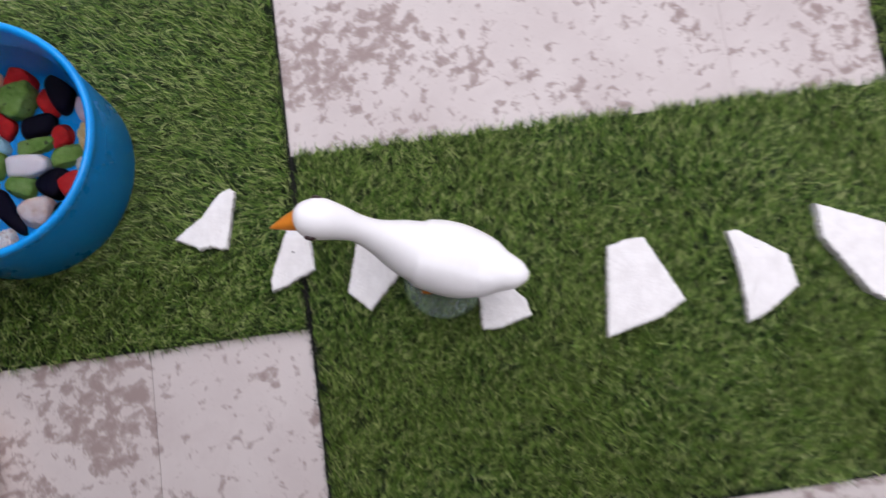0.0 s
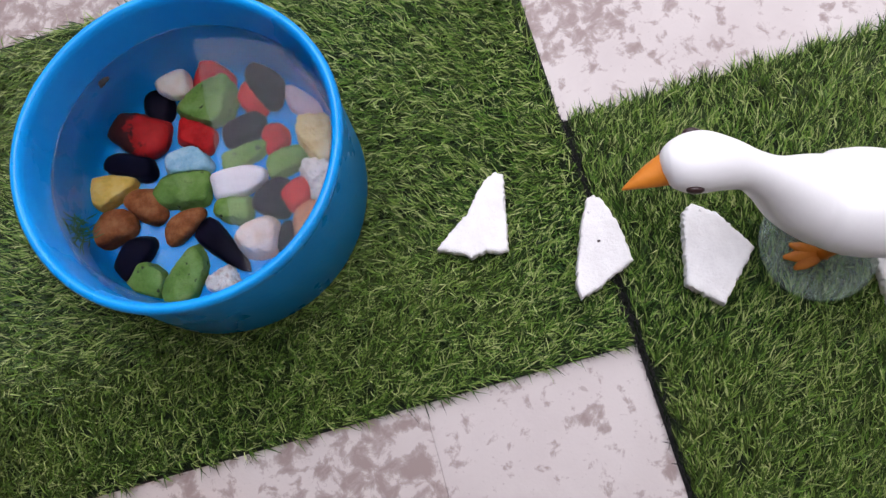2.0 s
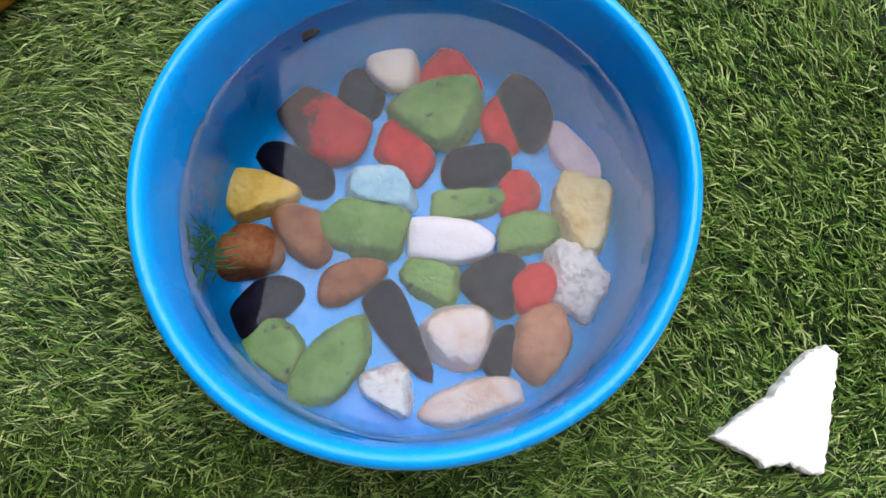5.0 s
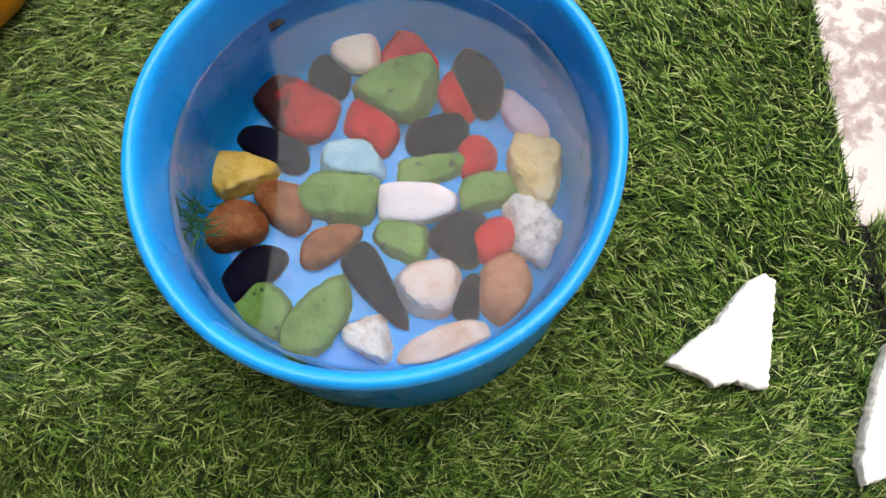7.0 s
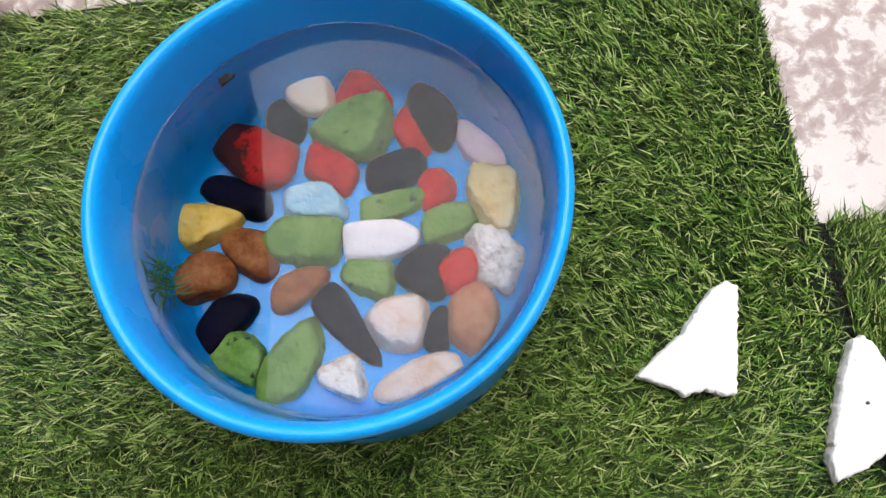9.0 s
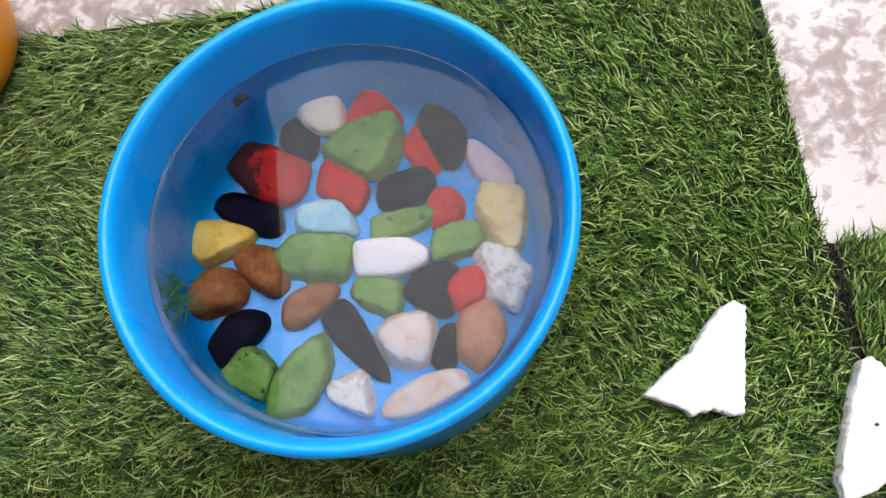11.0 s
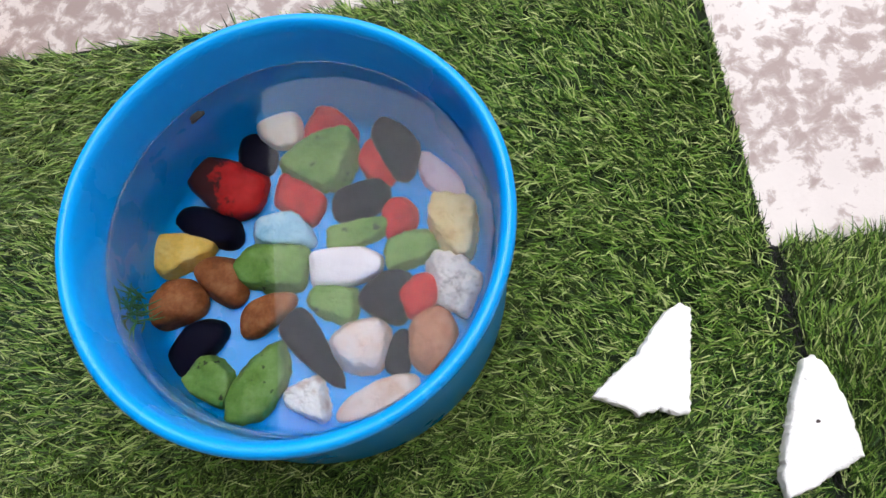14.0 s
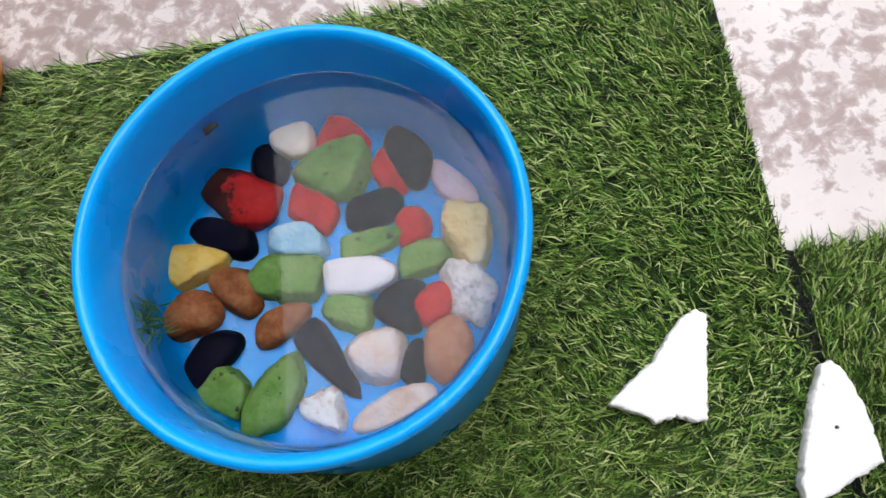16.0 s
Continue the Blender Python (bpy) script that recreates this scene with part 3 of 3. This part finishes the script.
stone("green_pebble", -0.418, 0.429, 0.036, 3, [(125, 26), (97, 24), (15, 34), (-24, 28), (-58, 31), (-118, 26), (-158, 37)], 11, 0.10, 0.045, "olive green painted stone under water", lift=0.006)
stone("black_pebble", -0.346, 0.433, 0.028, 4, [(135, 29), (71, 30), (25, 19), (-17, 22), (-71, 36), (-129, 28), (-161, 18)], 6, 0.04, 0.01, "glossy black painted stone under water", lift=0.004)
stone("red_pebble", -0.366, 0.422, 0.022, 5, [(150, 19), (98, 25), (30, 20), (-30, 20), (-88, 25), (-128, 18), (-168, 17)], 9, 0.06, 0.02, "red painted stone under water")
stone("pink_pebble", -0.308, 0.399, 0.018, 6, [(103, 29), (44, 12), (19, 19), (-44, 32), (-105, 19), (-127, 15), (-171, 16)], 7, 0.05, 0.012, "pale pink oval stone under water")
stone("ochre_pebble", -0.300, 0.348, 0.031, 7, [(81, 27), (29, 26), (-10, 20), (-42, 30), (-104, 32), (-152, 20), (170, 23)], 10, 0.1, 0.06, "pale ochre lumpy stone under water")
stone("crystal_rock", -0.306, 0.292, 0.031, 8, [(129, 29), (77, 25), (32, 19), (-28, 22), (-73, 31), (-131, 23), (-171, 18)], 9, 0.14, 0.12, "rough grey-white crystal rock under water", lift=0.004)
stone("brown_pebble", -0.333, 0.241, 0.031, 9, [(122, 25), (86, 30), (28, 26), (-1, 22), (-42, 21), (-135, 24), (168, 20)], 6, 0.04, 0.015, "reddish brown smooth stone under water", paint="rosy_pebble")
stone("quartz_pebble", -0.386, 0.194, 0.021, 10, [(139, 24), (111, 14), (92, 19), (33, 32), (-67, 14), (-94, 19), (-129, 33)], 8, 0.08, 0.035, "pinkish translucent quartz stone under water")
stone("white_chip", -0.450, 0.201, 0.023, 11, [(122, 18), (103, 17), (27, 16), (11, 14), (-31, 22), (-119, 12), (-176, 19)], 12, 0.12, 0.1, "jagged white flint chip under water")
stone("black_pebble", -0.443, 0.249, 0.022, 12, [(132, 37), (68, 33), (22, 13), (28, 12), (-40, 48), (-132, 16), (-147, 16)], 6, 0.04, 0.01, "glossy black painted stone under water")
stone("quartz_pebble", -0.397, 0.245, 0.033, 13, [(137, 24), (95, 20), (31, 25), (-17, 22), (-79, 24), (-113, 23), (-154, 24)], 8, 0.08, 0.035, "pinkish translucent quartz stone under water")
stone("black_pebble", -0.365, 0.232, 0.018, 14, [(152, 11), (104, 19), (4, 12), (-15, 11), (-91, 19), (-142, 17), (164, 12)], 6, 0.04, 0.01, "glossy black painted stone under water")
stone("black_pebble", -0.369, 0.286, 0.032, 15, [(141, 23), (108, 22), (73, 25), (-8, 19), (-46, 23), (-121, 21), (-161, 25)], 6, 0.04, 0.01, "glossy black painted stone under water")
stone("red_pebble", -0.341, 0.283, 0.021, 16, [(149, 16), (116, 15), (76, 20), (20, 19), (-30, 17), (-66, 15), (-145, 18)], 9, 0.06, 0.02, "red painted stone under water", lift=0.008)
stone("green_pebble", -0.420, 0.288, 0.022, 17, [(155, 23), (93, 16), (68, 15), (-1, 20), (-42, 23), (-115, 14), (-146, 19)], 11, 0.10, 0.045, "olive green painted stone under water")
stone("white_pebble", -0.407, 0.320, 0.024, 18, [(98, 20), (84, 17), (55, 23), (-16, 33), (-78, 19), (-102, 18), (179, 31)], 12, 0.04, 0.012, "long white painted stone under water", lift=0.003)
stone("green_pebble", -0.345, 0.329, 0.022, 19, [(149, 20), (110, 16), (81, 16), (27, 24), (-21, 23), (-78, 14), (-169, 23)], 11, 0.10, 0.045, "olive green painted stone under water")
stone("green_pebble", -0.394, 0.353, 0.019, 20, [(92, 11), (98, 11), (23, 32), (-32, 26), (-68, 14), (-89, 14), (-180, 27)], 11, 0.10, 0.045, "olive green painted stone under water")
stone("black_pebble", -0.387, 0.384, 0.026, 21, [(100, 16), (22, 29), (-13, 26), (-58, 21), (-84, 18), (-133, 25), (167, 25)], 6, 0.04, 0.01, "glossy black painted stone under water")
stone("red_pebble", -0.352, 0.362, 0.021, 22, [(146, 16), (91, 18), (37, 16), (-10, 15), (-68, 16), (-76, 16), (-171, 14)], 9, 0.06, 0.02, "red painted stone under water")
stone("red_pebble", -0.446, 0.395, 0.024, 23, [(105, 28), (54, 17), (39, 17), (-18, 25), (-46, 27), (-127, 16), (170, 21)], 9, 0.06, 0.02, "red painted stone under water")
stone("blue_pebble", -0.464, 0.363, 0.025, 24, [(156, 26), (103, 19), (78, 18), (34, 21), (-9, 26), (-98, 14), (-162, 25)], 9, 0.07, 0.05, "pale blue painted stone under water")
stone("green_pebble", -0.474, 0.329, 0.030, 25, [(135, 28), (86, 20), (72, 22), (-14, 29), (-95, 21), (-109, 21), (-162, 33)], 11, 0.10, 0.045, "olive green painted stone under water")
stone("brown_pebble", -0.485, 0.286, 0.022, 26, [(123, 16), (96, 16), (63, 26), (-11, 27), (-53, 14), (-94, 20), (176, 22)], 6, 0.04, 0.015, "reddish brown smooth stone under water")
stone("brown_pebble", -0.526, 0.323, 0.027, 27, [(130, 27), (72, 19), (8, 19), (-60, 30), (-121, 19), (-136, 17), (-158, 20)], 6, 0.04, 0.015, "reddish brown smooth stone under water")
stone("brown_pebble", -0.569, 0.305, 0.030, 28, [(145, 21), (97, 23), (68, 25), (23, 30), (-19, 29), (-75, 18), (-134, 31)], 6, 0.04, 0.015, "reddish brown smooth stone under water")
stone("yellow_pebble", -0.567, 0.356, 0.028, 29, [(120, 23), (78, 16), (55, 23), (-39, 27), (-69, 18), (-133, 25), (-167, 24)], 9, 0.08, 0.04, "yellow ochre painted stone under water")
stone("black_pebble", -0.535, 0.378, 0.022, 30, [(111, 28), (66, 15), (20, 27), (-18, 35), (-89, 24), (-121, 14), (-150, 24)], 6, 0.04, 0.01, "glossy black painted stone under water")
stone("red_pebble", -0.514, 0.414, 0.036, 31, [(140, 38), (87, 31), (56, 24), (-17, 35), (-82, 34), (-112, 28), (-140, 25)], 7, 0.08, 0.03, "red painted stone with a dark patch under water", paint="patched_red")
stone("black_pebble", -0.487, 0.445, 0.024, 32, [(157, 18), (112, 26), (42, 17), (-8, 18), (-46, 23), (-102, 22), (-164, 15)], 6, 0.04, 0.01, "glossy black painted stone under water")
stone("black_pebble", -0.552, 0.262, 0.026, 33, [(173, 25), (144, 19), (120, 20), (70, 25), (-15, 26), (-55, 15), (-129, 34)], 6, 0.04, 0.01, "glossy black painted stone under water")
stone("green_pebble", -0.540, 0.229, 0.027, 34, [(130, 19), (65, 20), (43, 19), (-10, 22), (-38, 23), (-122, 16), (-164, 22)], 11, 0.10, 0.045, "olive green painted stone under water")
stone("green_pebble", -0.496, 0.219, 0.028, 35, [(135, 18), (112, 27), (11, 29), (-28, 21), (-47, 22), (-90, 28), (176, 26)], 11, 0.10, 0.045, "olive green painted stone under water")

# a dark scrap afloat on the water
scrap = thing("leaf_scrap", blob(0.015, 0.0065, 0.0035, 2, 2.6, 0.25, 3), BACKING, "small dark leaf scrap floating on the water", "leaf")
scrap.location = (-0.5145, 0.4535, 0.1325)
scrap.rotation_euler = (0, 0, radians(35))

# water weed by the tub's wall
weed = bmesh.new()
rng = random.Random(5)
for k in range(44):
    a = rng.uniform(0, 6.28)
    length = rng.uniform(0.010, 0.026)
    px, py, pz = rng.uniform(-0.012, 0.012), rng.uniform(-0.014, 0.014), rng.uniform(-0.006, 0.006)
    pts = [(px + math.cos(a + 0.3 * s) * length * s, py + math.sin(a + 0.3 * s) * length * s, pz + 0.010 * s * rng.uniform(0, 1)) for s in (0, 0.5, 1)]
    ring = []
    for (qx, qy, qz), w in zip(pts, (0.0006, 0.0009, 0.0003)):
        nx, ny = -math.sin(a) * w, math.cos(a) * w
        ring.append((weed.verts.new((qx + nx, qy + ny, qz)), weed.verts.new((qx - nx, qy - ny, qz)), weed.verts.new((qx, qy, qz + w))))
    for p, q in zip(ring, ring[1:]):
        for j in range(3):
            weed.faces.new((p[j], p[(j + 1) % 3], q[(j + 1) % 3], q[j]))
weed_ob = thing("water_weed", weed, SPRIG, "small green water weed sprig in the tub", "plant")
weed_ob.location = (-0.579, 0.290, 0.112)


# ---- goose figurine on a clear disc ----
def sweep(bm, rings, n=28, slot=0):
    """Skins (centre, half width, half height) rings along a spine."""
    cs = [Vector(c) for c, *_ in rings]
    loops = []
    for k, (c, w, h) in enumerate(rings):
        d = (cs[min(k + 1, len(cs) - 1)] - cs[max(k - 1, 0)]).normalized()
        side = Vector((0, 0, 1)).cross(d).normalized()
        up = d.cross(side)
        loops.append([bm.verts.new(cs[k] + side * w * math.cos(2 * math.pi * j / n) + up * h * math.sin(2 * math.pi * j / n)) for j in range(n)])
    for a, b in zip(loops, loops[1:]):
        for j in range(n):
            bm.faces.new((a[j], a[(j + 1) % n], b[(j + 1) % n], b[j])).material_index = slot
    for loop in (loops[0], loops[-1]):
        bm.faces.new(loop).material_index = slot


def smooth_rings(rings, per=4):
    out = []
    for k in range(len(rings) - 1):
        p = [np.array([*rings[min(max(k + i, 0), len(rings) - 1)][0], *rings[min(max(k + i, 0), len(rings) - 1)][1:]]) for i in (-1, 0, 1, 2)]
        for s in range(per):
            u = s / per
            q = 0.5 * (2 * p[1] + (p[2] - p[0]) * u + (2 * p[0] - 5 * p[1] + 4 * p[2] - p[3]) * u * u + (3 * p[1] - p[0] - 3 * p[2] + p[3]) * u ** 3)
            out.append((tuple(q[:3]), max(q[3], 0.001), max(q[4], 0.001)))
    out.append(rings[-1])
    return out


goose = bmesh.new()
sweep(goose, smooth_rings([((0.034, 0.1565, 0.211), 0.010, 0.010), ((0.040, 0.156, 0.2125), 0.020, 0.020), ((0.053, 0.154, 0.2155), 0.0270, 0.027), ((0.070, 0.151, 0.2155), 0.0290, 0.028),
                           ((0.093, 0.1435, 0.209), 0.0240, 0.024), ((0.116, 0.134, 0.197), 0.0195, 0.021), ((0.140, 0.122, 0.178), 0.0245, 0.028), ((0.170, 0.108, 0.155), 0.0385, 0.042),
                           ((0.200, 0.094, 0.141), 0.0475, 0.051), ((0.230, 0.083, 0.137), 0.0520, 0.053), ((0.260, 0.071, 0.138), 0.0505, 0.048), ((0.287, 0.060, 0.145), 0.043, 0.038),
                           ((0.313, 0.049, 0.159), 0.030, 0.026), ((0.334, 0.041, 0.168), 0.019, 0.015), ((0.345, 0.037, 0.172), 0.006, 0.005)], 9), 56)
# folded wings swell a little from the flanks
for v in goose.verts:
    along = (v.co.x - 0.205) * 0.926 - (v.co.y - 0.095) * 0.376
    across = (v.co.x - 0.205) * 0.376 + (v.co.y - 0.095) * 0.926
    low = 0.122 + 0.30 * max(0.0, along - 0.02) + 0.5 * max(0.0, 0.015 - along)
    inside = min(1.0, max(0.0, (v.co.z - low) / 0.004)) * min(1.0, max(0.0, (along + 0.012) / 0.006)) * min(1.0, max(0.0, (0.118 - along) / 0.02))
    inside *= min(1.0, max(0.0, (abs(across) - 0.008) / 0.012))
    swell = 0.0036 * inside * inside * (3 - 2 * inside) * (1 if across > 0 else -1)
    v.co.x += 0.376 * swell
    v.co.y += 0.926 * swell
    v.co.z += 0.0012 * inside
sweep(goose, smooth_rings([((0.041, 0.1560, 0.209), 0.0165, 0.0145), ((0.024, 0.1545, 0.2055), 0.0120, 0.0095), ((0.006, 0.1522, 0.2020), 0.0052, 0.0044), ((-0.004, 0.1508, 0.1995), 0.0010, 0.001)], 3), 20, 1)
sweep(goose, [((0.0415, 0.1562, 0.209), 0.0183, 0.0168), ((0.0390, 0.1558, 0.2087), 0.0172, 0.0158)], 20, 2)
for sgn in (1, -1):
    eye = blob(0.017, 0.008, 0.011, 3, 2.0, 0.02, 2)
    eye.transform(Matrix.Translation(Vector((0.060, 0.153, 0.2220)) + Vector((0.27, 0.963, 0)) * 0.0278 * sgn) @ pose(0, 0, 0, 0, 0, -15.7))
    for f in eye.faces:
        f.material_index = 2
    tmp = bpy.data.meshes.new("eye_tmp")
    eye.to_mesh(tmp)
    eye.free()
    goose.from_mesh(tmp)
    bpy.data.meshes.remove(tmp)
# the head turns a little aside
for v in goose.verts:
    aside = min(1.0, max(0.0, (0.16 - v.co.x) / 0.07))
    v.co.y -= 0.0020 + 0.0022 * aside
    v.co.x -= 0.0015 * aside
    v.co.z += 0.002 * aside
# legs with webbed feet
for fx, fy in ((0.226, 0.048), (0.232, 0.098)):
    sweep(goose, [((fx + 0.006, fy, 0.100), 0.009, 0.009), ((fx + 0.004, fy, 0.060), 0.006, 0.006), ((fx, fy, 0.038), 0.0065, 0.006), ((fx - 0.004, fy, 0.033), 0.007, 0.004)], 14, 1)
    for toe, ln in ((-24, 0.036), (0, 0.042), (24, 0.035)):
        a = radians(168 + toe)
        e = Vector((math.cos(a), math.sin(a), 0))
        p = Vector((fx, fy, 0.0345))
        sweep(goose, [(tuple(p - e * 0.008), 0.004, 0.003), (tuple(p + e * 0.012), 0.0075, 0.0042), (tuple(p + e * ln * 0.7), 0.0065, 0.0034), (tuple(p + e * ln - Vector((0, 0, 0.001))), 0.002, 0.0012)], 12, 1)
bmesh.ops.recalc_face_normals(goose, faces=list(goose.faces))
goose_ob = thing("goose_figurine", goose, [GOOSE, ORANGE, DARK_EYE], "white painted goose garden figurine with orange beak and feet", "figurine")
disc = thing("clear_disc", lathe([(0, 0.0), (0.064, 0.0), (0.0668, 0.0015), (0.0675, 0.005), (0.0662, 0.0085), (0.060, 0.0095), (0.0, 0.0095)], 72), ACRYLIC,
             "clear round acrylic disc on turf under the goose", "base")
disc.location = (0.231, 0.056, 0.0215)
goose_ob.location = (-0.001, -0.005, 0.0)


# ---- orange pots and a dry leaf on the paving ----
def pot(x, y, r, h, label):
    """A squat round glazed pot on a narrow foot, with a rolled lip."""
    p = empty("flower_pot", (x, y, 0), label, "pot", "orange pots")
    s = [(0, 0.06 * h), (0.55 * r, 0.06 * h)]
    s += [(r * (0.55 + 0.45 * math.sin(a * math.pi / 16)), h * (0.06 + 0.36 * (1 - math.cos(a * math.pi / 16)))) for a in range(1, 9)]
    s += [(r * (0.72 + 0.28 * math.cos(a * math.pi / 16)), h * (0.42 + 0.52 * math.sin(a * math.pi / 16))) for a in range(1, 9)]
    s += [(0.72 * r, 0.99 * h), (0.70 * r, h), (0.67 * r, 0.99 * h), (0.66 * r, 0.90 * h), (0.66 * r, 0.70 * h), (0, 0.70 * h)]
    part("body", lathe(s, 64), POT, p)
    part("foot", lathe([(0.0, 0.001), (0.52 * r, 0.001), (0.56 * r, 0.02 * h), (0.57 * r, 0.08 * h), (0.50 * r, 0.12 * h), (0, 0.12 * h)], 48), POT_BASE, p, "dark reddish worn foot")
    part("soil", lathe([(0.655 * r, 0.80 * h), (0.4 * r, 0.83 * h), (0, 0.84 * h)], 40), THATCH, p, "dark soil")
    return p


pot(-0.898, 0.614, 0.111, 0.12, "round orange glazed pot at the turf's corner")
pot(-0.930, 0.303, 0.110, 0.12, "round orange glazed pot beside the turf")

dish = empty("dish", (-0.604, -0.138, 0), "low orange dish with black rings and a dotted green band", "dish")
part("bowl", lathe([(0, 0.001), (0.060, 0.001), (0.066, 0.004), (0.090, 0.036), (0.099, 0.052), (0.1005, 0.057), (0.098, 0.060), (0.093, 0.058), (0.088, 0.050), (0.070, 0.046), (0, 0.044)], 64), POT, dish)
part("outer_ring", lathe([(0.0875, 0.0500), (0.0900, 0.0575), (0.0850, 0.0595), (0.0760, 0.0590), (0.0745, 0.0500)], 64, True), BLACK, dish, "black painted ring")
part("band", lathe([(0.0755, 0.0500), (0.0755, 0.0585), (0.0500, 0.0592), (0.0350, 0.0585), (0.0340, 0.0500)], 64, True), MOSS, dish, "dull green dotted band")
part("centre", lathe([(0.0360, 0.0500), (0.0360, 0.0600), (0.0200, 0.0625), (0, 0.0630)], 48), BLACK, dish, "black painted middle")
dot_me = finish("dot", lathe([(0.0022, 0.0), (0.0020, 0.0008), (0.0, 0.0011)], 10), BLACK)
for ring_r, count in ((0.042, 18), (0.052, 22), (0.062, 26), (0.070, 30)):
    for k in range(count):
        a = 2 * math.pi * (k + 0.5 * (count % 4 == 2)) / count
        d_ob = new("dot", dot_me)
        d_ob.parent = dish
        d_ob.location = (ring_r * math.cos(a), ring_r * math.sin(a), 0.0587)

leaf = bmesh.new()
grid = [[leaf.verts.new(((u - 0.5) * 0.07, (v - 0.5) * 0.034 * math.sin(math.pi * min(1, 0.12 + 0.88 * u)) ** 0.8, 0.012 * (v - 0.5) ** 2 * 4 + 0.010 * (u - 0.5) ** 2 * 4)) for v in (0, 0.25, 0.5, 0.75, 1)]
        for u in [k / 12 for k in range(13)]]
for a, b in zip(grid, grid[1:]):
    for k in range(4):
        leaf.faces.new((a[k], b[k], b[k + 1], a[k + 1]))
solid = bmesh.ops.solidify(leaf, geom=list(leaf.faces), thickness=0.0009)
leaf_ob = thing("dry_leaf", leaf, LEAF, "curled dry orange-brown leaf on the turf", "leaf")
leaf_ob.location = (-0.808, 0.030, 0.022)
leaf_ob.rotation_euler = (radians(8), radians(-6), radians(25))

# ---- paving tiles, last ----
paving = empty("pavement", (0, 0, 0), "pale mottled stone paving with stained patches", "paving", kind="structure")
bed = part("grout_bed", box(-2.8, 2.6, -1.3, 2.8, -0.011, -0.0022), GROUT, paving, "grey grout in thin joints", False)
TW, TD = 0.832, 0.600
tile_bm = box(-TW / 2 + 0.0003, TW / 2 - 0.0003, -TD / 2 + 0.0003, TD / 2 - 0.0003, -0.010, 0.0, 0.0003)
tile_clean = finish("tile", tile_bm.copy(), TILE, False)
tile_stained = finish("tile", tile_bm, TILE_STAINED, False)
for j in range(-2, 6):
    first = -0.05 if j % 2 == 0 else -0.262
    for i in range(-3, 5):
        if not (-3.3 < first + TW * i < 2.3 and -1.6 < 0.02 + TD * j < 2.6):
            continue
        t_ob = new("tile", tile_stained if i < 0 or j > 0 else tile_clean)
        t_ob.parent = paving
        t_ob.location = (first + TW * (i + 0.5), 0.02 + TD * (j + 0.5), 0.0004 * math.sin(i * 3.1 + j * 1.7))
